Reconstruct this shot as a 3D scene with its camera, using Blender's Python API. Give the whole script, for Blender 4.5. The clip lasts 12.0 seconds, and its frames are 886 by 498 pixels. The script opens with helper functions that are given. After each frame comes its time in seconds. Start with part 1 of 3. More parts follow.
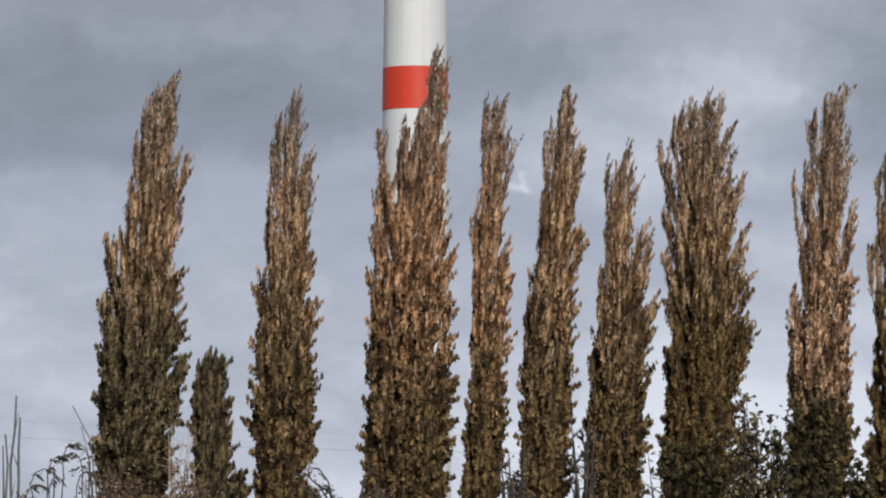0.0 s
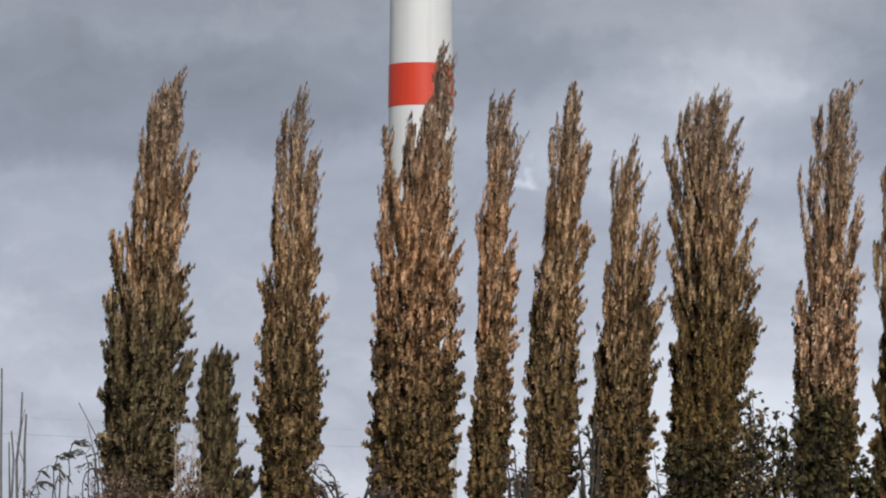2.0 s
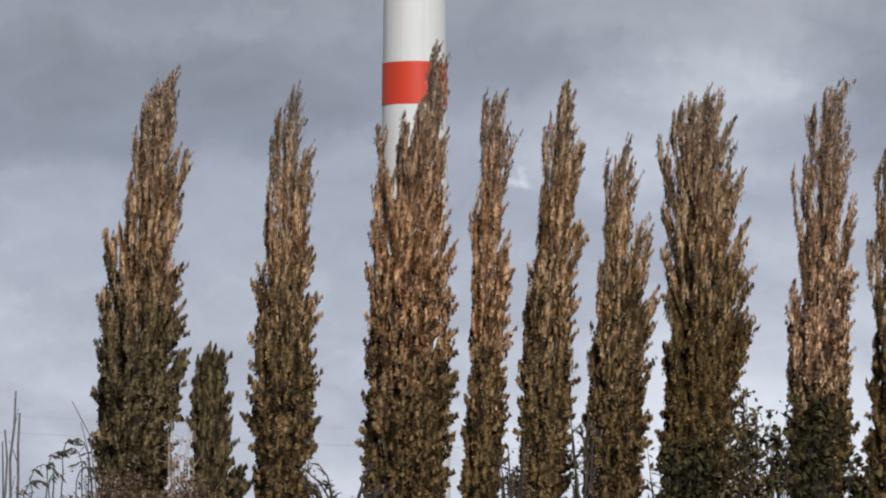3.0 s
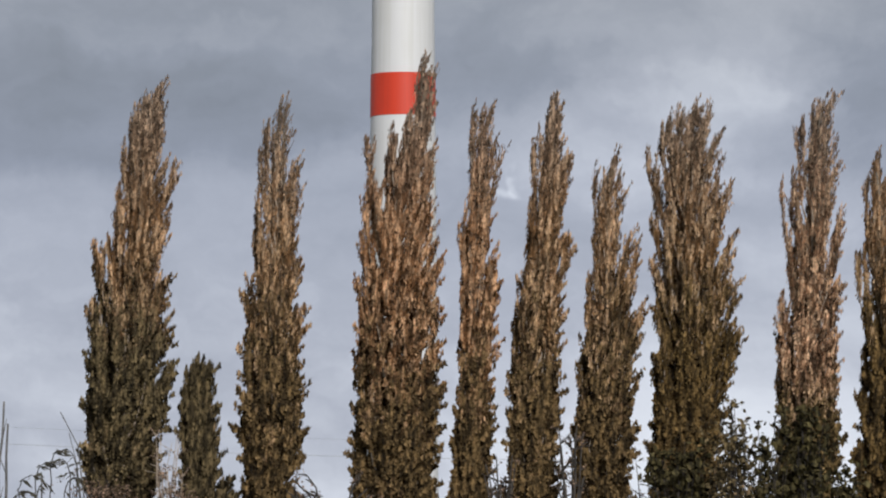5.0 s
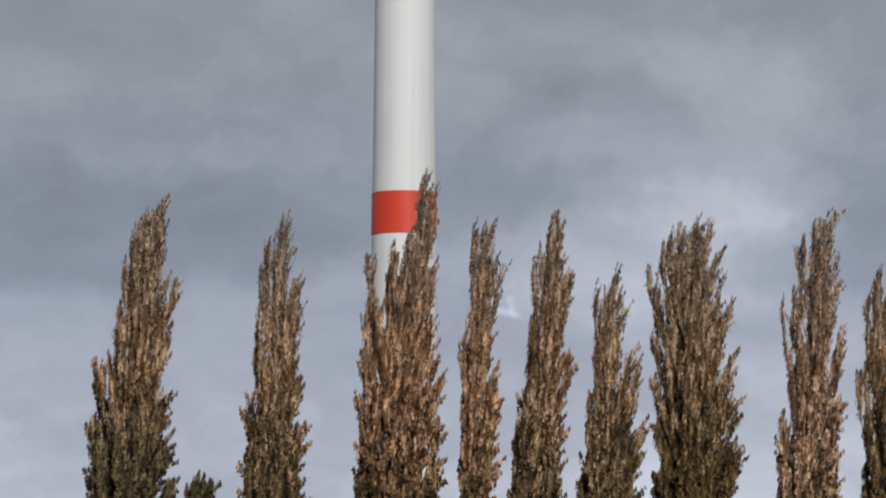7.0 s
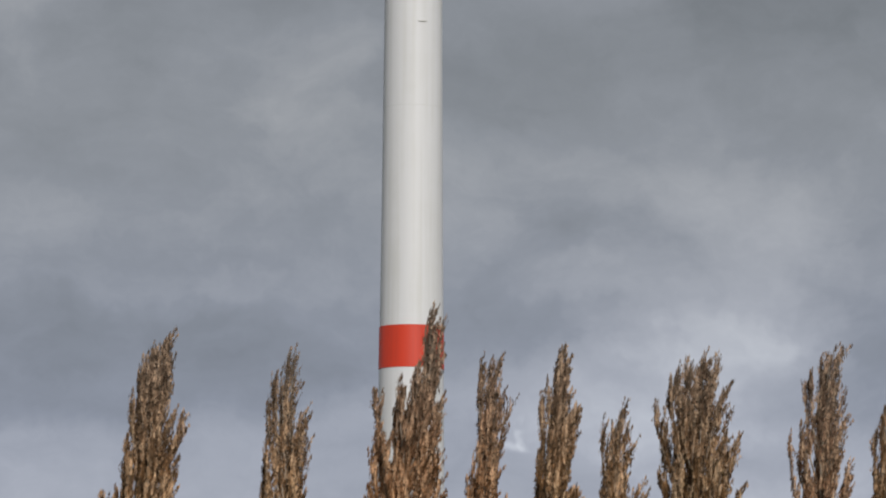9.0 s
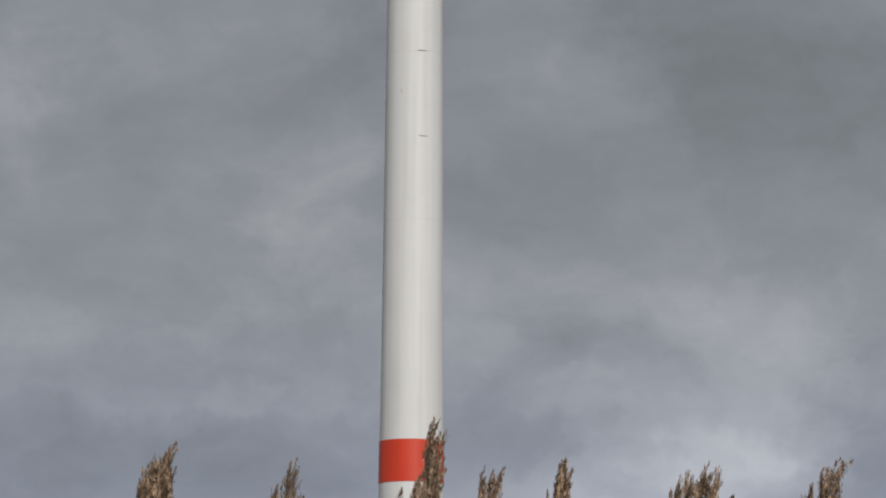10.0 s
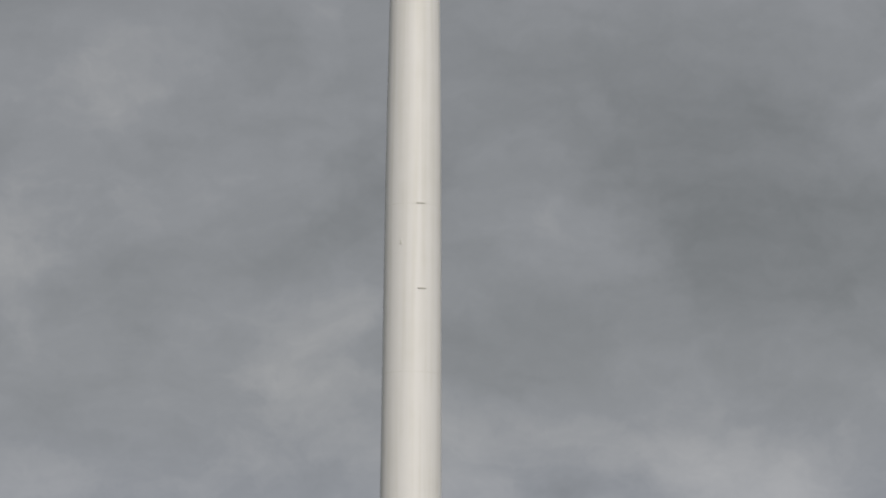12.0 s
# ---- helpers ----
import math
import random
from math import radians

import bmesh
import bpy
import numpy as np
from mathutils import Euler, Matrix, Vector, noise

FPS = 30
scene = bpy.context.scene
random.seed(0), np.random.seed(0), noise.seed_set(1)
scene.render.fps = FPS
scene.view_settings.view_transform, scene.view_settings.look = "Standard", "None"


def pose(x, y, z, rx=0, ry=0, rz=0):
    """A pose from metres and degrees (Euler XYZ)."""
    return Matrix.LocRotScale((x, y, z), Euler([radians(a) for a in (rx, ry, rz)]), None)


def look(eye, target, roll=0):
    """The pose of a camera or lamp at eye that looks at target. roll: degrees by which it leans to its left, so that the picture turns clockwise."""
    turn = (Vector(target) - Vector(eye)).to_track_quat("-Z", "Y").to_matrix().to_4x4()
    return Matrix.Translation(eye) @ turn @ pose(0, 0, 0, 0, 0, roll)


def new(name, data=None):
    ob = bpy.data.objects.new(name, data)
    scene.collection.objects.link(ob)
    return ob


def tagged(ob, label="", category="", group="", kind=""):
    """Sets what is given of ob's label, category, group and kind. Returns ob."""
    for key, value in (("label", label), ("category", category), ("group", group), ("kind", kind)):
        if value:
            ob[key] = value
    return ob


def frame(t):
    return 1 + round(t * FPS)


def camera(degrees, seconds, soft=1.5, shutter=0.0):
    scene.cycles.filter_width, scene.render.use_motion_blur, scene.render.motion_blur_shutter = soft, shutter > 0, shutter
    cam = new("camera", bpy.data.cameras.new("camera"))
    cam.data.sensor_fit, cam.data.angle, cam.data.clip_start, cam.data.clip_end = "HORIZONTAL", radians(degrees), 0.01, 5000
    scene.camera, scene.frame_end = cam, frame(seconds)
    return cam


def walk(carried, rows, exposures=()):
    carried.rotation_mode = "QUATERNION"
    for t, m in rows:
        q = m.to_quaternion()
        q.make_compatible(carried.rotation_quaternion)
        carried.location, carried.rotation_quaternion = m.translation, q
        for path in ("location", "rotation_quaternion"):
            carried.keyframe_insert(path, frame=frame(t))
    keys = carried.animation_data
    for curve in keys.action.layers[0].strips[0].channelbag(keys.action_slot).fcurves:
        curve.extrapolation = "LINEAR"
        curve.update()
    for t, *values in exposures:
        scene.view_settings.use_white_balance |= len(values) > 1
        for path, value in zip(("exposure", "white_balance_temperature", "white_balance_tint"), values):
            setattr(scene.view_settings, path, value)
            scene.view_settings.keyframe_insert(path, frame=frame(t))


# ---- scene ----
# A wind turbine tower behind a row of Lombardy poplars, seen through a long lens from a standing place.
cam = camera(9.5, 12.0, soft=2.1)
EYE_HEIGHT = 1.6


def aim(turn, tilt, roll):
    """The camera at its standing place, turned to its left, tilted up and rolled by so many degrees."""
    return pose(0, 0, EYE_HEIGHT, 90 + tilt, 0, turn) @ pose(0, 0, 0, 0, 0, roll)


PATH = [
    (0, -0.2974, 4.1172, 0.1),
    (0.5, -0.2609, 4.0807, 0.1),
    (1, -0.2402, 4.0626, 0.12),
    (1.5, -0.2433, 4.0596, 0.12),
    (2, -0.2334, 4.0806, 0.1),
    (2.5, -0.2449, 4.0956, 0.08),
    (2.7, -0.2693, 4.0866, 0.08),
    (4.3, -0.3982, 4.0295, 0.1),
    (4.4, -0.4050, 4.0420, 0.12),
    (4.5, -0.4171, 4.1330, 0.12),
    (5, -0.4285, 4.1843, 0.1),
    (5.5, -0.4224, 4.2116, 0.1),
    (6, -0.3986, 4.2421, 0.12),
    (6.2, -0.3954, 4.4728, 0.13),
    (6.5, -0.3983, 4.7825, 0.15),
    (7, -0.4156, 5.4571, 0.2),
    (7.2, -0.4269, 5.7550, 0.22),
    (8.8, -0.3436, 6.6055, 0.28),
    (9, -0.3297, 6.8971, 0.3),
    (9.5, -0.3060, 7.5775, 0.36),
    (10, -0.3192, 8.1271, 0.4),
    (10.5, -0.3168, 8.3426, 0.42),
    (11, -0.3076, 8.7365, 0.42),
    (11.5, -0.3433, 9.2274, 0.42),
    (12, -0.3237, 9.7658, 0.42),
]
EXPOSURES = [(0.0, 0.0, 6450, 10), (6.0, 0.0, 6450, 10), (7.0, -0.13, 6420, 10), (9.0, -0.18, 6580, 10), (10.0, -0.22, 6690, 10), (10.5, -0.24, 6850, 9), (12.0, -0.19, 6950, 10)]
walk(cam, [(t, aim(turn, tilt, roll)) for t, turn, tilt, roll in PATH], EXPOSURES)

# ---- light ----
SUN_ELEVATION, SUN_TURN = radians(30), radians(167)      # behind the camera, to its right
sun_dir = Vector((math.sin(SUN_TURN) * math.cos(SUN_ELEVATION), math.cos(SUN_TURN) * math.cos(SUN_ELEVATION), math.sin(SUN_ELEVATION)))
sun_data = bpy.data.lights.new("sun", "SUN")
sun_data.energy, sun_data.angle, sun_data.color = 2.95, radians(15.0), (1.0, 0.96, 0.91)
sun = new("sun", sun_data)
sun.matrix_world = look(sun_dir * 200, (0, 0, 0))

world = bpy.data.worlds.new("overcast_sky")
scene.world = world
world.use_nodes = True


class Nodes:
    """Short hand to add and link the nodes of one tree."""

    def __init__(self, tree):
        self.tree = tree
        tree.nodes.clear()

    def add(self, kind, **inputs):
        node = self.tree.nodes.new(kind)
        for key, value in inputs.items():
            slot = int(key[1:]) if key[0] == "i" and key[1:].isdigit() else key.replace("_", " ")
            self.put(node.inputs[slot], value)
        return node

    def put(self, socket, value):
        if isinstance(value, bpy.types.NodeSocket):
            self.tree.links.new(value, socket)
        elif isinstance(value, bpy.types.Node):
            self.tree.links.new(value.outputs[0], socket)
        else:
            socket.default_value = value

    def math(self, op, a, b=0.0, c=0.0):
        node = self.add("ShaderNodeMath", i0=a, i1=b, i2=c)
        node.operation = op
        return node

    def vec(self, op, a, b=(0, 0, 0)):
        node = self.add("ShaderNodeVectorMath", i0=a, i1=b)
        node.operation = op
        return node

    def noise(self, at, scale, detail=4.0, rough=0.55):
        return self.add("ShaderNodeTexNoise", Vector=at, Scale=scale, Detail=detail, Roughness=rough)

    def ramp(self, fac, stops):
        node = self.add("ShaderNodeValToRGB", Fac=fac)
        while len(node.color_ramp.elements) < len(stops):
            node.color_ramp.elements.new(0.5)
        for e, (p, c) in zip(node.color_ramp.elements, stops):
            e.position, e.color = p, (*c, 1)
        return node

    def span(self, value, a, b, lo=0.0, hi=1.0):
        node = self.add("ShaderNodeMapRange", i0=value, i1=a, i2=b, i3=lo, i4=hi)
        node.interpolation_type = "SMOOTHSTEP"
        return node

    def mix(self, fac, a, b, blend="MIX"):
        node = self.add("ShaderNodeMix")
        node.data_type, node.blend_type = "RGBA", blend
        for slot, value in ((0, fac), (6, a), (7, b)):
            self.put(node.inputs[slot], (*value, 1) if isinstance(value, tuple) and len(value) == 3 else value)
        return node.outputs[2]


def build_sky():
    n = Nodes(world.node_tree)
    way = n.add("ShaderNodeTexCoord").outputs["Generated"]
    # ragged edges: bend the direction a little before looking anything up
    bend = n.noise(way, 26.0, 5.0, 0.6)
    off = n.vec("MULTIPLY", n.vec("SUBTRACT", bend.outputs["Color"], (0.5, 0.5, 0.5)), (0.05, 0.05, 0.022))
    bent = n.vec("ADD", way, off).outputs[0]
    flat = n.vec("MULTIPLY", bent, (1.0, 1.0, 2.1)).outputs[0]
    big = n.noise(flat, 9.0, 2.0, 0.5)
    fine = n.noise(flat, 34.0, 6.0, 0.55)
    total = n.math("ADD", n.math("MULTIPLY", n.math("SUBTRACT", big, 0.5), 0.35), n.math("MULTIPLY", n.math("SUBTRACT", fine, 0.5), 0.6))
    total = n.math("ADD", total, 0.42)

    def cloud(az, el, wide, high, gain, core=0.1, rim=1.35):
        """A bank of cloud round a direction, brighter or darker than the rest."""
        nonlocal total
        a, e = radians(az), radians(el)
        at = (math.sin(a) * math.cos(e), math.cos(a) * math.cos(e), math.sin(e))
        size = (1 / radians(wide), 1 / radians(wide), 1 / radians(high))
        far = n.vec("LENGTH", n.vec("MULTIPLY", n.vec("SUBTRACT", bent, at), size))
        total = n.math("ADD", total, n.span(far.outputs["Value"], core, rim, gain, 0.0))

    cloud(-3.6, 5.62, 3.6, 0.78, -0.20, 0.66, 1.06)
    cloud(-0.2, 5.95, 1.9, 0.68, -0.11, 0.3, 1.15)
    cloud(-4.2, 4.2, 1.6, 0.8, -0.07)
    cloud(-3.9, 11.8, 1.8, 1.1, 0.09)
    cloud(4.2, 11.8, 1.8, 1.0, -0.12)
    cloud(3.3, 6.05, 1.1, 0.7, 0.24)
    cloud(2.3, 5.30, 1.3, 0.7, 0.18)
    cloud(1.5, 5.85, 0.9, 0.7, -0.04)
    cloud(4.0, 1.9, 3.6, 1.5, 0.30)
    cloud(1.40, 4.82, 0.28, 0.075, 0.24)
    cloud(1.54, 4.92, 0.09, 0.14, 0.20)
    cloud(3.2, 1.6, 4.6, 1.0, 0.10, 0.2, 1.3)
    cloud(4.9, 5.7, 1.2, 1.0, -0.15)
    cloud(-0.75, 8.45, 1.0, 0.75, 0.12, 0.1, 1.3)
    cloud(1.95, 7.1, 1.1, 0.36, -0.12)
    cloud(0.65, 7.9, 0.6, 0.5, 0.08)
    cloud(1.1, 8.75, 1.6, 0.6, -0.14)
    cloud(4.7, 9.6, 2.2, 1.1, -0.24)
    cloud(-4.2, 9.9, 0.9, 1.0, 0.16)
    cloud(1.63, 10.5, 0.9, 0.6, 0.10)
    cloud(-2.5, 8.9, 1.0, 0.5, -0.10)
    cloud(3.5, 7.3, 1.6, 0.8, 0.16, 0.4, 1.15)
    cloud(3.0, 11.0, 2.0, 1.0, -0.12)

    up = n.add("ShaderNodeSeparateXYZ", Vector=way).outputs["Z"]
    low = n.span(up, 0.015, 0.12, 0.40, 0.0)
    high = n.span(up, 0.10, 0.18, 0.05, -0.11)
    total = n.math("ADD", n.math("ADD", total, low), high)
    tint = n.ramp(n.math("DIVIDE", total, 1.5), [(0.0, (0.19, 0.205, 0.235)), (0.267, (0.30, 0.32, 0.375)), (0.467, (0.45, 0.466, 0.52)), (0.667, (0.705, 0.72, 0.757)), (1.0, (0.98, 0.985, 0.98))])
    tint = n.mix(n.span(up, 0.08, 0.15), n.mix(1.0, tint.outputs[0], (0.96, 0.995, 1.07), "MULTIPLY"), n.mix(1.0, tint.outputs[0], (1.0, 1.0, 0.952), "MULTIPLY"))
    sky = n.add("ShaderNodeTexSky")
    sky.sky_type, sky.sun_disc, sky.sun_elevation, sky.sun_rotation = "NISHITA", False, SUN_ELEVATION, SUN_TURN
    thin = n.add("ShaderNodeBackground", Color=sky, Strength=0.06)
    grey = n.add("ShaderNodeBackground", Color=tint, Strength=1.0)
    both = n.add("ShaderNodeMixShader", i0=0.93, i1=thin, i2=grey)
    n.add("ShaderNodeOutputWorld", Surface=both)


build_sky()


# ---- materials ----
def material(name):
    m = bpy.data.materials.new(name)
    m.use_nodes = True
    return m, Nodes(m.node_tree)


def finish(n, colour, rough=0.6, bump=None, depth=0.01, strength=0.5, **more):
    shader = n.add("ShaderNodeBsdfPrincipled", Base_Color=colour, Roughness=rough, **more)
    if bump is not None:
        n.put(shader.inputs["Normal"], n.add("ShaderNodeBump", Height=bump, Strength=strength, Distance=depth))
    n.add("ShaderNodeOutputMaterial", Surface=shader)


def paint_material(name, base, worn):
    """Tower paint: even, with faint vertical run-off streaks and patches."""
    m, n = material(name)
    at = n.add("ShaderNodeTexCoord").outputs["Object"]
    streak = n.noise(n.vec("MULTIPLY", at, (2.6, 2.6, 0.05)).outputs[0], 1.0, 4.0)
    patch = n.noise(at, 0.35, 5.0)
    fine = n.noise(at, 9.0, 3.0)
    dirt = n.math("ADD", n.math("MULTIPLY", streak, 0.65), n.math("MULTIPLY", patch, 0.35))
    colour = n.mix(n.span(dirt, 0.42, 0.68), base, worn)
    finish(n, colour, n.span(fine, 0.3, 0.7, 0.42, 0.58), fine, 0.004, 0.15)
    return m


TOWER_WHITE = paint_material("tower_white", (0.705, 0.713, 0.73), (0.645, 0.65, 0.645))
TOWER_RED = paint_material("tower_red", (0.66, 0.05, 0.018), (0.57, 0.046, 0.02))
SEALANT = paint_material("joint_sealant", (0.62, 0.63, 0.62), (0.66, 0.67, 0.66))
BRACKET_GREY = paint_material("bracket_grey", (0.60, 0.605, 0.59), (0.55, 0.55, 0.53))
m_steel, n_ = material("galvanised_steel")
g_ = n_.noise(n_.add("ShaderNodeTexCoord").outputs["Object"], 6.0)
finish(n_, n_.ramp(g_, [(0.3, (0.30, 0.31, 0.32)), (0.7, (0.42, 0.43, 0.44))]), 0.5, Metallic=0.8)
STEEL = m_steel


def leaf_material(name, dry, tan, olive, low, high, reach=0.5):
    """Leaves: each its own tone, dry towards the tips of the tree and greener low in the crown; shade between shoots
    and tufts is painted into the colour.
    """
    m, n = material(name)
    at = n.add("ShaderNodeTexCoord").outputs["Object"]
    each = n.add("ShaderNodeNewGeometry").outputs["Random Per Island"]
    own = n.add("ShaderNodeObjectInfo").outputs["Random"]
    patch = n.noise(n.vec("ADD", n.vec("MULTIPLY", at, (1.0, 1.0, 0.45)).outputs[0], n.vec("MULTIPLY", own, (50, 50, 50)).outputs[0]).outputs[0], 1.3, 4.0)
    z = n.add("ShaderNodeSeparateXYZ", Vector=at).outputs["Z"]
    age = n.math("ADD", n.span(z, low, high), n.math("MULTIPLY", n.math("SUBTRACT", patch, 0.5), 1.5))
    age = n.math("ADD", age, n.math("MULTIPLY", n.math("SUBTRACT", each, 0.5), reach))
    faded = n.span(z, 16.5, 22.5, 0.0, 0.65)
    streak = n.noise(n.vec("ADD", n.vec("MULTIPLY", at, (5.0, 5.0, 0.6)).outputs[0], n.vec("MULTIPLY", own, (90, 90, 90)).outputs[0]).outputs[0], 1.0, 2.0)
    warm = n.mix(n.span(n.math("ADD", streak, n.math("MULTIPLY", n.math("SUBTRACT", each, 0.5), 0.10)), 0.42, 0.62), dry, tan)
    colour = n.mix(n.span(age, 0.2, 0.85), olive, n.mix(faded, warm, (0.31, 0.237, 0.186)))
    # shade in the upright gaps between shoots, put into the colour, weaker up high
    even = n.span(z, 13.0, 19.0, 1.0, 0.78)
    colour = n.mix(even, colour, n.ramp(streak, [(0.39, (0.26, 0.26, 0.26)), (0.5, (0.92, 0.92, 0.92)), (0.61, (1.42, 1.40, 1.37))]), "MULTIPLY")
    # dark crevices between clumps of leaves, likewise shade painted into the colour
    tuft_shade = n.noise(n.vec("ADD", n.vec("MULTIPLY", at, (1.25, 1.25, 0.4)).outputs[0], n.vec("MULTIPLY", own, (70, 70, 70)).outputs[0]).outputs[0], 3.6, 2.0)
    colour = n.mix(even, colour, n.ramp(tuft_shade, [(0.38, (0.30, 0.30, 0.30)), (0.5, (0.95, 0.95, 0.95)), (0.62, (1.42, 1.41, 1.40))]), "MULTIPLY")
    colour = n.mix(1.0, colour, n.ramp(n.math("FRACT", n.math("MULTIPLY", each, 7.31)), [(0.0, (0.88, 0.88, 0.88)), (1.0, (1.12, 1.12, 1.12))]), "MULTIPLY")
    skin = n.add("ShaderNodeBsdfPrincipled", Base_Color=colour, Roughness=0.8, Specular_IOR_Level=0.2)
    glow = n.add("ShaderNodeBsdfTranslucent", Color=colour)
    n.add("ShaderNodeOutputMaterial", Surface=n.add("ShaderNodeMixShader", i0=0.07, i1=skin, i2=glow))
    return m


DRY, TAN, OLIVE = (0.318, 0.166, 0.07), (0.465, 0.32, 0.2), (0.155, 0.104, 0.047)
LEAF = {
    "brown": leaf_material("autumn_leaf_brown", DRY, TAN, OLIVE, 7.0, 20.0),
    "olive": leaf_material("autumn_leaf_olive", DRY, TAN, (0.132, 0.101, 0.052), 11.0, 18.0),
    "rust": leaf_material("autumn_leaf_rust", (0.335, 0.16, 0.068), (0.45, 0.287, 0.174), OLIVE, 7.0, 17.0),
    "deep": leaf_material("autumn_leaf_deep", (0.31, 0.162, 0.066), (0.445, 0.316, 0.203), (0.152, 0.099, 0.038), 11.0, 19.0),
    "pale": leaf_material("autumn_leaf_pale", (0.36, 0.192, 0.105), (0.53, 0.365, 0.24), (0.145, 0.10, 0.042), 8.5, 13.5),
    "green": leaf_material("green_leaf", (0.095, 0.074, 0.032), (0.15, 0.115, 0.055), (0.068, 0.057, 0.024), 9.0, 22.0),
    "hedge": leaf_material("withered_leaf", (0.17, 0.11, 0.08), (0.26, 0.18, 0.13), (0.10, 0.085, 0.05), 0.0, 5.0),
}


def bark_material(name, dark, light):
    m, n = material(name)
    at = n.add("ShaderNodeTexCoord").outputs["Object"]
    ridge = n.noise(n.vec("MULTIPLY", at, (9.0, 9.0, 1.6)).outputs[0], 2.0, 6.0)
    patch = n.noise(at, 0.8, 3.0)
    colour = n.mix(n.span(n.math("ADD", n.math("MULTIPLY", ridge, 0.6), n.math("MULTIPLY", patch, 0.4)), 0.35, 0.65), dark, light)
    finish(n, colour, 0.85, ridge, 0.02, 0.6)
    return m


BARK = bark_material("poplar_bark", (0.075, 0.062, 0.048), (0.24, 0.205, 0.165))
TWIG = bark_material("poplar_twig", (0.10, 0.078, 0.058), (0.30, 0.24, 0.18))
PALE_TWIG = bark_material("pale_poplar_shoot", (0.30, 0.235, 0.18), (0.52, 0.43, 0.345))
DARK_LEAF = bark_material("withered_dark_leaf", (0.03, 0.03, 0.022), (0.085, 0.075, 0.05))
SAPLING = bark_material("sapling_bark", (0.085, 0.085, 0.085), (0.20, 0.195, 0.19))
DARK_TWIG = bark_material("shrub_twig", (0.022, 0.02, 0.018), (0.085, 0.072, 0.062))


# ---- mesh helpers ----
def mesh_of(name, verts, faces, mat, smooth=False):
    me = bpy.data.meshes.new(name)
    me.from_pydata(verts, [], faces)
    me.materials.append(mat)
    if smooth:
        me.polygons.foreach_set("use_smooth", [True] * len(me.polygons))
    me.update()
    return me


def part(name, me, parent, label=""):
    ob = new(name, me)
    ob.parent = parent
    return tagged(ob, label)


def thing(name, at, label, category, group="", kind=""):
    ob = new(name)
    ob.location = at
    return tagged(ob, label, category, group, kind)


def tube(verts, faces, path, radii, sides):
    """Adds a closed, tapered tube along a path of points."""
    path = np.asarray(path, float)
    run = np.gradient(path, axis=0)
    run /= np.linalg.norm(run, axis=1)[:, None] + 1e-9
    side = np.cross(run, (0.31, 0.95, 0.05))
    side /= np.linalg.norm(side, axis=1)[:, None] + 1e-9
    other = np.cross(run, side)
    first = len(verts)
    for k in range(len(path)):
        for a in range(sides):
            w = 2 * math.pi * a / sides
            verts.append(tuple(path[k] + radii[k] * (math.cos(w) * side[k] + math.sin(w) * other[k])))
    for k in range(len(path) - 1):
        for a in range(sides):
            b = (a + 1) % sides
            faces.append((first + k * sides + a, first + k * sides + b, first + (k + 1) * sides + b, first + (k + 1) * sides + a))
    faces.append(tuple(first + a for a in reversed(range(sides))))
    faces.append(tuple(first + (len(path) - 1) * sides + a for a in range(sides)))


def leaf_mesh(name, centres, lengths, lift, mat, rng, small=False, face=None):
    """One pointed leaf at each centre; lift: how far they stand upright and are drawn out, one number or one for each;
    face: the way each turns its flat side."""
    n = len(centres)
    lift = np.broadcast_to(lift, (n,))
    along = rng.normal(size=(n, 3)) * 0.5 + np.array([0.12, 0, 0]) * lift[:, None]
    along[:, 2] += lift
    along /= np.linalg.norm(along, axis=1)[:, None]
    across = np.cross(along, rng.normal(size=(n, 3)) * (1.0 if face is None else 0.45) + (0 if face is None else face))
    across /= np.linalg.norm(across, axis=1)[:, None] + 1e-9
    half = lengths[:, None] / 2
    wide = half * rng.uniform(0.55, 0.9, (n, 1)) / (1 + 0.75 * lift[:, None])
    k = 3 if small else 4
    verts = np.empty((n, k, 3))
    verts[:, 0] = centres + across * wide - along * half * (0.8 if small else 0.15)
    verts[:, 1] = centres + along * half
    verts[:, 2] = centres - across * wide - along * half * (0.6 if small else 0.15)
    if not small:
        verts[:, 3] = centres - along * half
    me = bpy.data.meshes.new(name)
    me.vertices.add(k * n)
    me.vertices.foreach_set("co", verts.ravel())
    me.loops.add(k * n)
    me.loops.foreach_set("vertex_index", np.arange(k * n, dtype=np.int32))
    me.polygons.add(n)
    me.polygons.foreach_set("loop_start", np.arange(0, k * n, k, dtype=np.int32))
    me.polygons.foreach_set("loop_total", np.full(n, k, dtype=np.int32))
    me.materials.append(mat)
    me.update(calc_edges=True)
    return me


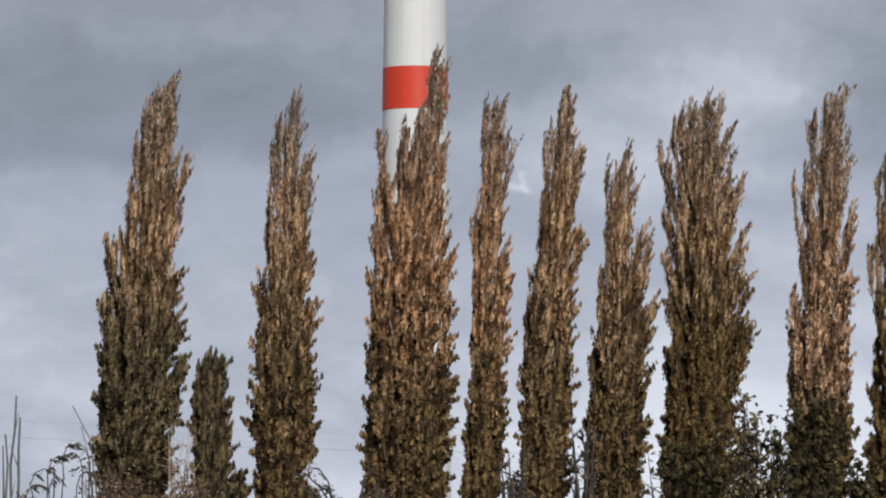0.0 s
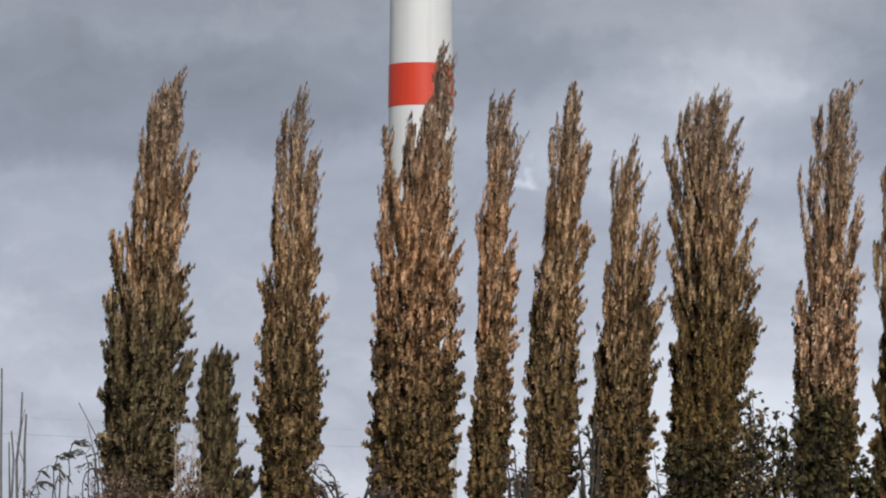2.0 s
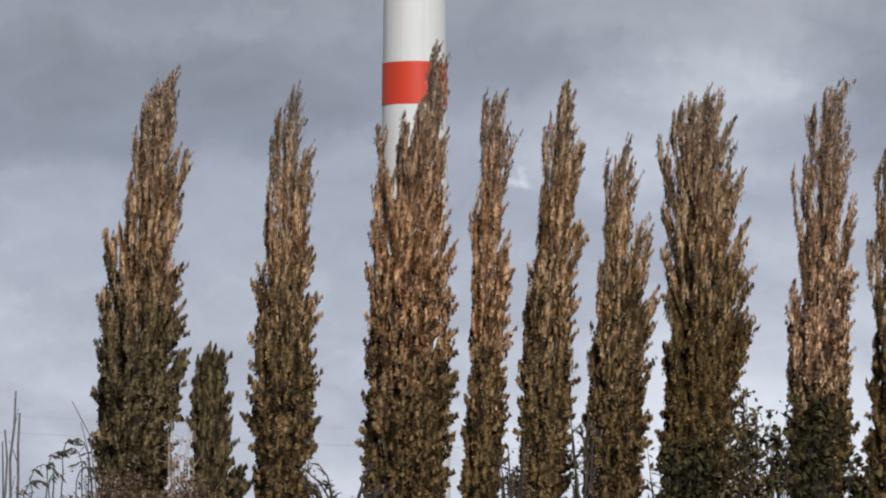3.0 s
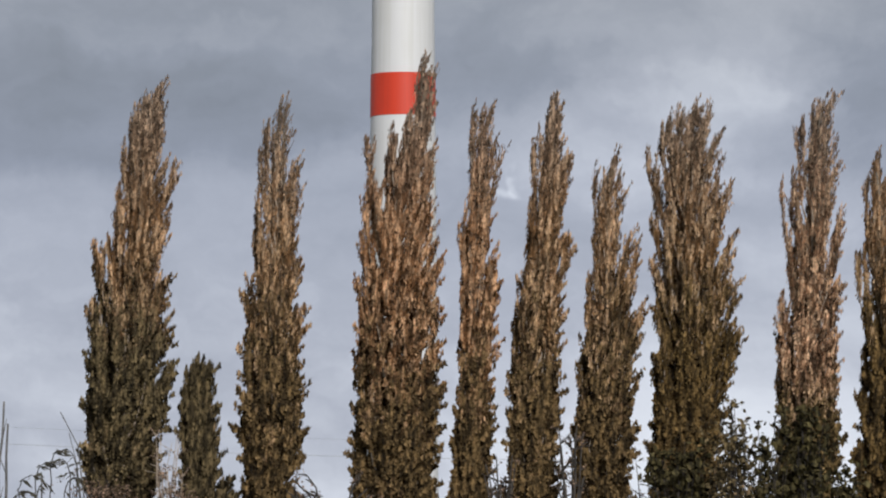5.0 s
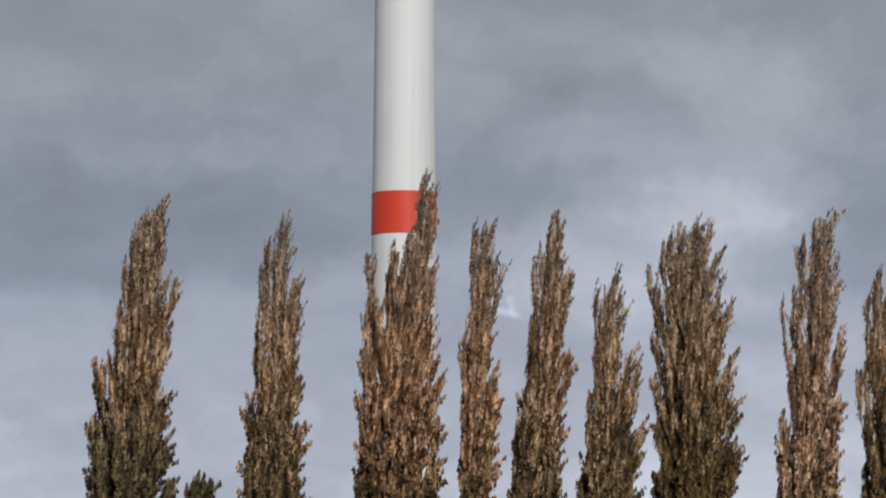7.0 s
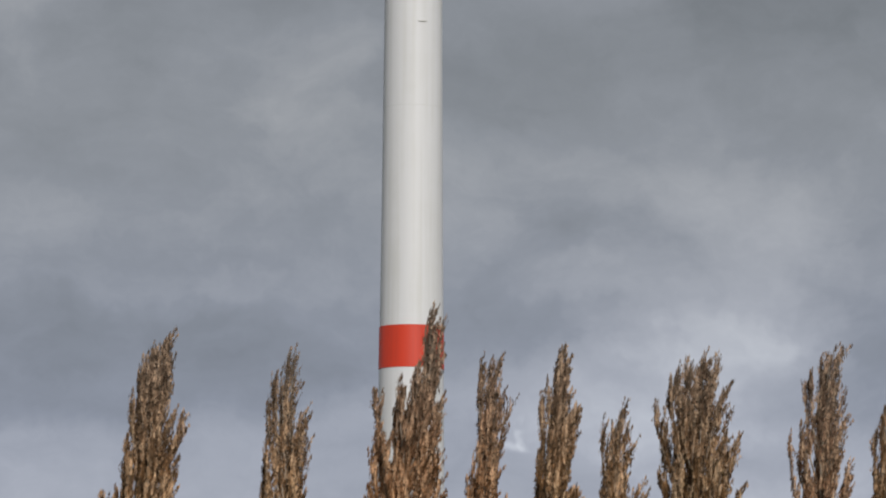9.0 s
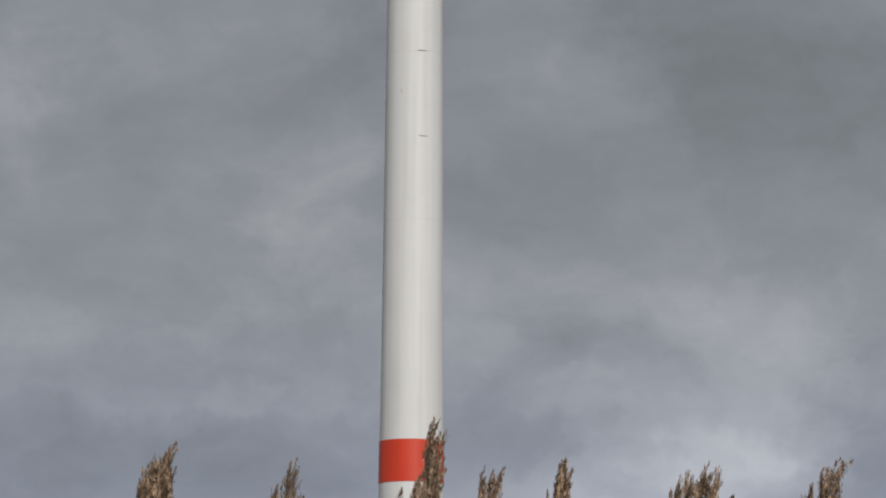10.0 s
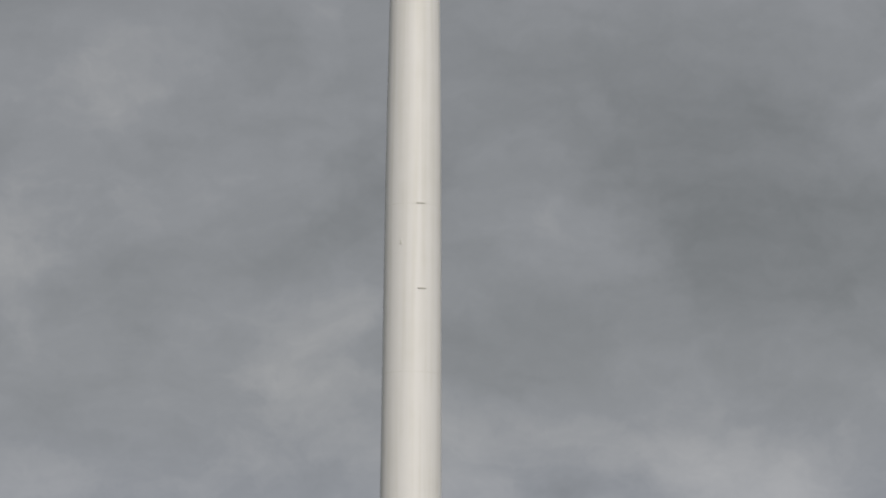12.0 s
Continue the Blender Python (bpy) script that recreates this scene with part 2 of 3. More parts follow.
# ---- ground ----
def build_ground():
    bm = bmesh.new()
    steps = [-4700, -2600, -1400, -800, -450, -250, -140, -70, -30, 0, 30, 70, 140, 190, 205, 220, 260, 330, 375, 420, 520, 800, 1400, 2600, 4700]
    grid = []
    for y in steps:
        row = []
        for x in steps:
            near = math.hypot(x, y)
            row.append(bm.verts.new((x, y, 0.0 if near < 450 else 1.2 * noise.noise((x * 0.002, y * 0.002, 0)))))
        grid.append(row)
    for j in range(len(steps) - 1):
        for i in range(len(steps) - 1):
            bm.faces.new((grid[j][i], grid[j][i + 1], grid[j + 1][i + 1], grid[j + 1][i]))
    me = bpy.data.meshes.new("ground")
    bm.to_mesh(me)
    bm.free()
    m, n = material("rough_pasture")
    at = n.add("ShaderNodeTexCoord").outputs["Object"]
    wide, close, blade = n.noise(at, 0.02, 4.0), n.noise(at, 0.4, 5.0), n.noise(at, 14.0, 4.0)
    mixv = n.math("ADD", n.math("MULTIPLY", wide, 0.5), n.math("MULTIPLY", close, 0.5))
    colour = n.ramp(mixv, [(0.35, (0.05, 0.065, 0.022)), (0.5, (0.085, 0.09, 0.035)), (0.65, (0.14, 0.12, 0.06))])
    finish(n, n.mix(0.4, colour.outputs[0], n.ramp(blade, [(0.3, (0.4, 0.4, 0.4)), (0.7, (1.3, 1.3, 1.3))]).outputs[0], "MULTIPLY"), 0.9, blade, 0.05, 0.7)
    me.materials.append(m)
    tagged(new("ground", me), "flat pasture reaching to the horizon", "ground", kind="structure")


build_ground()


# ---- the tower ----
TOWER_Y = 375.0


def radius_at(z):
    return float(np.interp(z, [0, 41.35, 46, 68, 75, 84.5, 97], [2.68, 2.26, 2.20, 2.02, 1.95, 1.80, 1.59]))


def ring_section(name, z0, z1, mat, parent, extra=0.0, label=""):
    """One closed, tapered tower ring with narrow chamfered ends."""
    sides = 96
    levels = [(z0, -0.02), (z0 + 0.02, extra)]
    steps = max(1, int((z1 - z0) / 3))
    levels += [(z0 + (z1 - z0) * k / steps, extra) for k in range(1, steps)]
    levels += [(z1 - 0.02, extra), (z1, -0.02)]
    verts, faces = [], []
    for z, grow in levels:
        r = radius_at(z) + grow
        verts += [(r * math.cos(2 * math.pi * a / sides), r * math.sin(2 * math.pi * a / sides), z) for a in range(sides)]
    for k in range(len(levels) - 1):
        for a in range(sides):
            b = (a + 1) % sides
            faces.append((k * sides + a, k * sides + b, (k + 1) * sides + b, (k + 1) * sides + a))
    faces.append(tuple(reversed(range(sides))))
    faces.append(tuple((len(levels) - 1) * sides + a for a in range(sides)))
    me = mesh_of(name, verts, faces, mat)
    me.polygons.foreach_set("use_smooth", [len(p.vertices) == 4 for p in me.polygons])
    me.set_sharp_from_angle(angle=radians(30))
    return part(name, me, parent, label)


def build_tower():
    tower = thing("wind_turbine_tower", (-0.04, TOWER_Y, 0), "tall white tapered tower with one red warning band", "tower")
    for z0, z1 in ((0.0, 12.0), (12.0, 24.0), (24.0, 38.35), (41.35, 57.0), (57.0, 69.1), (69.1, 86.0), (86.0, 97.0)):
        ring_section("tower_section", z0, z1, TOWER_WHITE, tower)
    ring_section("warning_band", 38.35, 41.35, TOWER_RED, tower, 0.035, "red painted warning band")
    for z in (12.0, 24.0, 57.0, 69.1, 86.0):
        ring_section("joint", z - 0.035, z + 0.035, SEALANT, tower, 0.004, "grey sealed ring joint")
    # small fittings on the side towards the fields
    for x, z, wide, high in ((0.55, 69.15, 0.62, 0.09), (0.67, 63.0, 0.62, 0.09), (-0.85, 66.3, 0.12, 0.30)):
        bm = bmesh.new()
        bmesh.ops.create_cube(bm, size=1.0)
        bmesh.ops.scale(bm, vec=(wide, 0.10, high), verts=bm.verts)
        bmesh.ops.bevel(bm, geom=bm.edges[:], offset=0.02, segments=2, affect="EDGES")
        me = bpy.data.meshes.new("bracket")
        bm.to_mesh(me)
        bm.free()
        me.materials.append(BRACKET_GREY)
        turn = math.asin(x / radius_at(z))
        ob = part("bracket", me, tower, "small grey painted bracket")
        ob.location = (x, -radius_at(z) * math.cos(turn) - 0.02, z)
        ob.rotation_euler = (0, 0, turn)


build_tower()

# ---- the poplars ----
ROW_Y = 205.0


def poplar(label, crown, spires, leaf, seed, depth=0.0, fill=1.0, bare=0.12, bare_from=5.0):
    """A Lombardy poplar. crown: (height, middle, half width) from the top down, along the row; spires: the tips of the longest
    shoots (place along the row, height); bare: how many leaves the top has lost, over the topmost bare_from metres."""
    rng = np.random.default_rng(seed)
    top = max(z for _, z in spires)
    tip_x = max(spires, key=lambda s: s[1])[0]
    base_x = crown[-1][1]
    levels = [(0.0, base_x, 0.25), (1.6, base_x, crown[-1][2] * 0.45), (4.0, base_x, crown[-1][2] * 0.9)] + list(reversed(crown)) + [(top, tip_x, 0.08)]
    hs, xs, ws = (np.array(v) for v in zip(*levels))
    ws = np.maximum(ws - np.interp(hs, [4.0, 6.0, 12.0, 18.0], [0.0, 0.13, 0.07, 0.0]), 0.08)
    xs = xs - base_x
    mid = lambda z: np.interp(z, hs, xs)
    half = lambda z: np.interp(z, hs, ws)
    tree = thing("poplar", (base_x, ROW_Y + depth, 0), label, "tree", "row of poplars")

    # trunk
    verts, faces = [], []
    zs = np.linspace(-0.15, top - 0.8, 16)
    wob = np.cumsum(rng.normal(size=(16, 2)) * 0.03, axis=0)
    spine = np.column_stack([mid(zs) * np.minimum(1, zs / 5 + 0.03) + wob[:, 0], wob[:, 1], zs])
    thick = np.interp(zs, [-0.15, 0.4, 1.5, top], [0.46, 0.36, 0.30, 0.02])
    tube(verts, faces, spine, thick, 10)
    part("trunk", mesh_of("trunk", verts, faces, BARK, True), tree)
    axis = lambda z: np.array([np.interp(z, zs, spine[:, 0]), np.interp(z, zs, spine[:, 1])])

    # limbs: they leave the trunk low and turn upright, fewer and further apart towards the top
    grid = np.linspace(3.0, top - 0.3, 200)
    share = np.cumsum((half(grid) + 0.45) * np.interp(grid / top, [0.5, 0.75, 1.0], [1.0, 0.85, 0.75]))
    share /= share[-1]
    count = max(90, min(int(np.sum(half(grid)) * (grid[1] - grid[0]) * 8.0), 240))
    ends = [(np.array([x - base_x - 0.14, rng.uniform(-0.25, 0.25), z - (0.80 if top > 14 else 0.45)]), True) for x, z in spires]
    for k in range(count):
        z = float(np.interp((k + rng.uniform(0, 1)) / count, share, grid))
        turn = k * 2.39996 + rng.uniform(-0.5, 0.5)
        room = max(half(z) - 0.18, 0.05)
        w = room * (rng.uniform(0.86, 1.03) if k % 3 else rng.uniform(0.0, 0.7))
        ends.append((np.array([mid(z) - 0.1 * z / top + w * math.cos(turn), w * math.sin(turn), z - 0.45 * z / top]), False))
    twig_v, twig_f, where, size, facing = [], [], [], [], []
    s = np.linspace(0, 1, 8)
    v4 = np.linspace(0, 1, 4)
    for end, spire in ends:
        length = rng.uniform(4.0, 6.0) if spire else rng.uniform(2.4, 4.6)
        z0 = max(0.9, end[2] - length)
        length = end[2] - z0
        rel = end[2] / top
        bend = (s ** (rng.uniform(0.38, 0.62) + np.interp(rel, [0.55, 0.85], [0.0, 0.22])))[:, None]
        path = np.column_stack([np.array([axis(z0 + v * length) for v in s]) * (1 - bend) + end[:2] * bend, z0 + s * length])
        path[1:-1, :2] += rng.normal(size=(6, 2)) * 0.03
        path[:, 0] += 0.2 * rng.uniform(0.2, 1) * (s ** 3 - 0.75)
        verts, faces = [], []
        tube(verts, faces, path, np.linspace(0.05, 0.010, 8), 4)
        part("limb", mesh_of("limb", verts, faces, PALE_TWIG if rel > 0.45 else BARK, True), tree)
        # sprays: short side shoots, each wrapped in a tuft of leaves; drawn out and upright near the top
        airy = float(np.interp(rel, [0.42, 0.78], [0.0, 1.0])) if top > 14 else 0.0
        lost = bare * np.clip((end[2] - (top - bare_from)) / bare_from + 0.35, 0, 1)
        for j in range(int(length * (4.6 + 1.0 * airy)) + 1):
            q = 1.0 if j == 0 else 1 - 0.82 * rng.uniform(0, 1) ** (1.25 - 0.15 * airy)
            p = np.array([np.interp(q, s, path[:, i]) for i in range(3)])
            ahead = np.array([np.interp(min(q + 0.12, 1.0), s, path[:, i]) - np.interp(q - 0.12, s, path[:, i]) for i in range(3)])
            ahead /= np.linalg.norm(ahead) + 1e-9
            out = np.array([p[0] - mid(p[2]), p[1], 0.0])
            out /= np.linalg.norm(out) + 0.15
            way = ahead * (0.55 + 0.45 * airy) + out * (0.40 - 0.30 * airy) + np.array([0.07, 0, 0.35 + 0.25 * airy]) + rng.normal(size=3) * (0.30 - 0.18 * airy)
            if j == 0:
                way = ahead + np.array([0.1, 0, 0.4])
            way /= np.linalg.norm(way)
            far = rng.uniform(0.7, 1.3) * (0.72 + 0.24 * airy) * (0.75 if j == 0 else 1.0)
            wide = rng.uniform(0.7, 1.25) * (0.14 - 0.015 * airy)
            droop = np.array([0.12, 0, -0.04]) * far + rng.normal(size=3) * 0.05
            line = p + way * far * v4[:, None] + droop * (v4 ** 2)[:, None]
            tube(twig_v, twig_f, line, np.linspace(0.014, 0.005, 4) * (1 + 0.5 * airy), 3)
            m = int((64 - 10 * airy) * fill * far / (0.72 + 0.24 * airy) * (1 - min(0.93, lost * rng.uniform(0.4, 1.5))) * rng.uniform(0.7, 1.25))
            if m < 1:
                continue
            at = rng.uniform(0.03, 1.05, m)
            spin = rng.uniform(0, 6.283, m)
            one = np.cross(way, (0.31, 0.95, 0.05))
            one /= np.linalg.norm(one) + 1e-9
            two = np.cross(way, one)
            round_ = one * np.cos(spin)[:, None] + two * np.sin(spin)[:, None]
            reach = wide * (0.25 + 0.75 * np.sin(np.pi * np.clip(at, 0.04, 0.96) ** 0.8)) * rng.uniform(0.35, 1.08, m)
            where.append(np.column_stack([np.interp(at, v4, line[:, i]) for i in range(3)]) + round_ * reach[:, None])
            facing.append(round_ * 1.1 + out * 0.45 + way * 0.25)
            size.append(rng.uniform(0.12, 0.24, m) * (1.4 - 0.3 * airy))
    tagged(part("brushwood", mesh_of("brushwood", twig_v, twig_f, TWIG), tree, "thin brown upright twigs"), kind="stuff")
    where, size = np.concatenate(where), np.concatenate(size)
    upright = np.interp(where[:, 2] / top, [0.2, 0.45, 0.75], [0.8, 1.2, 3.0])
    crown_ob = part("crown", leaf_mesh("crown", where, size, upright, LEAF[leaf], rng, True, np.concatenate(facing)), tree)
    tagged(crown_ob, kind="stuff")
    return tree


poplar("broad leaning poplar, brown tip, greyish-green lower leaves",
       [(22.2, -9.78, 0.72), (20.5, -9.99, 0.93), (18.3, -10.09, 1.21), (16.1, -10.54, 1.35), (13.9, -10.70, 1.58), (11.8, -10.61, 1.71), (9.6, -10.82, 1.48), (6.7, -10.74, 1.30)],
       [(-9.39, 23.14), (-9.62, 22.7), (-10.21, 22.22), (-9.95, 22.3), (-8.86, 20.24), (-11.8, 17.2)], "olive", 211, 0.0, 1.0, 0.4)
poplar("short young poplar with olive-green leaves",
       [(12.1, -7.86, 0.50), (10.4, -7.92, 0.62), (9.0, -7.84, 0.78), (7.6, -7.66, 1.02), (6.5, -7.62, 1.08)],
       [(-7.95, 12.4), (-7.7, 12.25), (-7.4, 11.9), (-8.15, 11.9)], "olive", 112, 1.2, 1.5, 0.0)
poplar("slender poplar with brown leaves and a thin bare top",
       [(21.8, -4.83, 0.49), (20.5, -4.98, 0.74), (18.3, -4.87, 0.98), (16.1, -5.01, 1.12), (12.9, -5.02, 1.17), (10.0, -5.12, 1.30), (6.7, -5.12, 1.05)],
       [(-4.45, 22.35), (-4.72, 22.2), (-4.95, 22.0), (-5.28, 21.78), (-4.13, 20.11)], "brown", 13, 0.0, 1.0, 0.9, 4.5)
poplar("tallest dense poplar, rusty brown, before the tower",
       [(23.3, 0.80, 0.42), (21.6, 0.60, 0.62), (20.5, 0.18, 0.98), (19.4, -0.22, 1.38), (17.3, -0.29, 1.45), (16.1, -0.24, 1.66), (12.9, -0.22, 1.67), (8.9, -0.39, 1.63), (6.7, -0.38, 1.47)],
       [(0.86, 24.3), (0.62, 23.9), (1.15, 23.5), (-0.43, 21.65), (-1.37, 21.08), (1.14, 20.83)], "rust", 14, 0.0, 1.0, 0.85, 3.2)
poplar("very narrow poplar with reddish brown leaves",
       [(21.6, 3.04, 0.54), (19.4, 2.95, 0.67), (17.2, 2.77, 0.75), (15.7, 2.91, 0.85), (11.8, 2.75, 0.68), (9.6, 2.66, 0.81), (6.7, 2.50, 0.76)],
       [(3.37, 22.37), (3.1, 22.2), (2.75, 22.04), (3.72, 20.83)], "rust", 15, 0.5, 1.1, 0.6)
poplar("narrow dense poplar, dark golden brown, slightly leaning",
       [(21.6, 5.78, 0.46), (20.5, 5.63, 0.67), (19.4, 5.59, 0.81), (17.2, 5.54, 0.91), (15.7, 5.36, 0.97), (13.7, 5.07, 1.01), (9.6, 5.00, 0.98), (6.7, 4.91, 0.85)],
       [(5.82, 22.66), (5.66, 22.35), (5.98, 22.2), (5.11, 20.83), (6.32, 20.24)], "brown", 16, -0.3, 1.15, 0.2)
poplar("lower poplar with a thin pointed top, brown leaves",
       [(19.4, 7.93, 0.54), (17.2, 8.08, 0.85), (15.0, 8.13, 1.16), (12.9, 7.93, 1.27), (10.7, 7.85, 1.26), (6.7, 7.60, 1.09)],
       [(8.19, 20.66), (7.50, 19.85), (9.02, 16.90)], "brown", 17, 0.3, 1.0, 0.65)
poplar("broad flat-topped poplar, tan above and olive below",
       [(21.6, 11.16, 0.84), (20.7, 10.91, 1.33), (18.3, 11.06, 1.65), (16.1, 11.15, 1.69), (12.9, 11.22, 1.66), (11.6, 10.91, 1.41), (6.7, 10.76, 1.30)],
       [(10.35, 22.0), (10.68, 22.26), (11.19, 22.33), (11.5, 22.2), (11.80, 22.30), (11.0, 21.8), (10.1, 21.4), (12.1, 21.3), (11.3, 21.0), (10.6, 20.9), (9.49, 20.77), (12.54, 19.41)], "deep", 18, 0.0, 1.0, 0.5)
poplar("thinning poplar with pale brown shoots and few leaves",
       [(21.6, 16.03, 0.76), (19.4, 15.95, 1.06), (17.2, 15.93, 1.13), (13.9, 15.56, 1.28), (10.7, 15.51, 1.28), (6.7, 15.48, 1.14)],
       [(16.56, 22.76), (16.25, 22.7), (15.93, 22.5), (15.32, 21.43), (14.71, 19.30)], "pale", 19, 0.4, 0.95, 0.55, 9.0)
poplar("brown poplar at the end of the row",
       [(19.4, 18.41, 0.60), (17.2, 18.66, 1.00), (15.0, 18.85, 1.25), (11.8, 18.79, 1.41), (8.5, 18.74, 1.47), (6.7, 18.69, 1.41)],
       [(18.29, 20.40), (17.93, 19.63), (17.62, 16.57)], "deep", 20)


# ---- bushes and scrub ----
def leafy_bush(label, at, wide, high, clumps, seed, leaf="green", leaf_size=(0.15, 0.30), dense=1.0):
    """A many-stemmed shrub tree: stems, side twigs and ragged clumps of leaves with gaps between them."""
    rng = np.random.default_rng(seed)
    bush = thing("shrub", at, label, "shrub", "shrubs under the poplars")
    twig_v, twig_f, where, size = [], [], [], []
    peaks = rng.uniform(0.78, 1.0, 9)
    for k in range(clumps):
        turn = rng.uniform(0, 6.283)
        cap = high * float(np.interp(turn, np.linspace(0, 6.283, 9), peaks))
        z = cap * rng.uniform(0.12, 1.0) ** 0.75
        reach = wide * max(0.08, 1 - (z / cap) ** 2.2) ** 0.5 * rng.uniform(0.25, 1.12)
        if z > 0.85 * cap:
            reach = wide * rng.uniform(0.0, 0.75)
        end = np.array([reach * math.cos(turn), 0.7 * reach * math.sin(turn), z])
        s = np.linspace(0, 1, 6)
        foot = np.array([rng.uniform(-0.3, 0.3) * wide, rng.uniform(-0.2, 0.2) * wide, -0.05])
        path = foot + (end - foot) * np.column_stack([s ** 1.5, s ** 1.5, s])
        path[1:-1] += rng.normal(size=(4, 3)) * 0.08
        if k % 8 == 0:
            verts, faces = [], []
            tube(verts, faces, path, np.linspace(0.05, 0.008, 6), 5)
            part("stem", mesh_of("stem", verts, faces, DARK_TWIG, True), bush)
        else:
            tube(twig_v, twig_f, path, np.linspace(0.036, 0.012, 6), 4)
        m = int(dense * rng.uniform(10, 34) * (0.6 if z > 0.8 * cap else 1.0))
        spread = rng.uniform(0.14, 0.34)
        spot = end + rng.normal(size=(m, 3)) * np.array([spread, spread, spread * 0.8])
        where.append(spot)
        size.append(rng.uniform(*leaf_size, m))
    tagged(part("brushwood", mesh_of("brushwood", twig_v, twig_f, DARK_TWIG), bush), kind="stuff")
    tagged(part("crown", leaf_mesh("crown", np.concatenate(where), np.concatenate(size), 0.1, LEAF[leaf], rng), bush), kind="stuff")


leafy_bush("tall dark green leafy shrub between poplars", (13.5, 200.5, 0), 1.5, 10.9, 105, 31, "green", (0.18, 0.36))
leafy_bush("pale olive thin shrub beside a broad poplar", (12.35, 200.0, 0), 1.0, 11.0, 150, 37, "olive", (0.14, 0.28))
leafy_bush("dark green shrub before a broad poplar", (10.6, 201.0, 0), 1.7, 9.2, 200, 32, "green", (0.20, 0.40))
leafy_bush("dark green shrub between two poplars", (16.7, 201.5, 0), 1.0, 8.9, 75, 33, "green", (0.20, 0.42))
leafy_bush("dark green leafy shrub beside a pale poplar", (15.2, 201.0, 0), 1.15, 11.2, 150, 34, "green", (0.20, 0.40))
leafy_bush("brown half-withered hedge shrub under a leaning poplar", (-11.6, 201.2, 0), 2.8, 7.5, 320, 35, "hedge", (0.08, 0.15), 2.2)
leafy_bush("brown half-withered hedge shrub beside a young poplar", (-8.6, 201.4, 0), 1.8, 7.4, 190, 36, "hedge", (0.08, 0.15), 2.2)


def bare_shrub(label, at, stems, high, wide, arch, seed, tufts=0.3, mat=DARK_TWIG, thick=0.034):
    """Leafless stems, arching or upright, with side twigs and a few clinging leaves."""
    rng = np.random.default_rng(seed)
    bush = thing("bare_shrub", at, label, "shrub", "bare scrub under the poplars")
    where, size = [], []
    for k in range(stems):
        h = high * rng.uniform(0.72, 1.0)
        side = rng.uniform(-1, 1)
        s = np.linspace(0, 1, 10)
        x = wide * (0.25 * side + 0.75 * side * s ** 1.4) + arch * rng.uniform(0.4, 1.0) * np.sign(side) * s ** 5
        y = rng.uniform(-0.4, 0.4) + 0.3 * rng.uniform(-1, 1) * s
        z = -0.05 + h * (s - 0.16 * abs(arch) * s ** 6)
        path = np.column_stack([x, y, z])
        path[2:] += rng.normal(size=(8, 3)) * 0.04
        verts, faces = [], []
        tube(verts, faces, path, np.linspace(thick * 1.8, thick * 0.4, 10), 5)
        stem = part("stem", mesh_of("stem", verts, faces, mat, True), bush)
        for j in range(7):
            q = rng.uniform(0.55, 1.0)
            p = np.array([np.interp(q, s, path[:, i]) for i in range(3)])
            d = np.array([rng.normal() * 0.5, rng.normal() * 0.4, rng.uniform(0.2, 1.0) * (1 if arch == 0 else 0.6)])
            d *= rng.uniform(0.3, 0.9)
            v = np.linspace(0, 1, 4)[:, None]
            verts, faces = [], []
            tube(verts, faces, p + d * v + np.array([0, 0, -0.12 * arch]) * v ** 2, np.linspace(thick * 0.7, thick * 0.25, 4), 4)
            part("twig", mesh_of("twig", verts, faces, mat), stem)
            if rng.uniform() < tufts:
                m = 12
                where.append(p + d * rng.uniform(0.3, 1.0, (m, 1)) + rng.normal(size=(m, 3)) * 0.07)
                size.append(rng.uniform(0.06, 0.13, m))
    if where:
        tagged(part("leaves", leaf_mesh("leaves", np.concatenate(where), np.concatenate(size), 0.0, LEAF["hedge"], rng), bush), kind="stuff")


def sapling(label, at, high, lean, thick, seed, side=0, curve=1.3):
    """One straight leafless stem, with a few side twigs."""
    rng = np.random.default_rng(seed)
    tree = thing("sapling", at, label, "sapling", "bare saplings")
    s = np.linspace(0, 1, 9)
    path = np.column_stack([lean * s ** curve, 0.1 * s, -0.05 + (high + 0.05) * s])
    path[2:-1, :2] += rng.normal(size=(6, 2)) * 0.05
    path[-2:, 0] += rng.normal() * 0.06
    verts, faces = [], []
    tube(verts, faces, path, thick * (1.9 - 1.1 * s), 7)
    stem = part("stem", mesh_of("stem", verts, faces, SAPLING, True), tree)
    for k in range(side):
        q = rng.uniform(0.6, 0.92)
        p = np.array([np.interp(q, s, path[:, i]) for i in range(3)])
        d = np.array([rng.choice([-1, 1]) * rng.uniform(0.15, 0.4), rng.normal() * 0.1, rng.uniform(0.5, 1.1)])
        verts, faces = [], []
        tube(verts, faces, p + d * np.linspace(0, 1, 4)[:, None], np.linspace(thick * 0.55, thick * 0.25, 4), 5)
        part("twig", mesh_of("twig", verts, faces, SAPLING, True), stem)


sapling("straight leafless grey sapling, the tallest", (-15.9, 203.0, 0), 11.5, -0.1, 0.045, 51)
sapling("straight leafless grey sapling", (-15.5, 203.1, 0), 10.6, 0.22, 0.048, 52, 2)
sapling("straight leafless grey sapling beside scrub", (-15.3, 202.8, 0), 9.75, 0.24, 0.05, 53, 1)
sapling("low leafless sapling among others", (-15.65, 202.6, 0), 9.1, 0.1, 0.045, 54)
sapling("low thin leafless sapling among others", (-15.75, 203.3, 0), 8.7, 0.05, 0.035, 55)
sapling("bare stick slanting away from a leaning poplar", (-12.05, 203.0, 0), 10.2, -1.0, 0.024, 56, 0, 8.0)
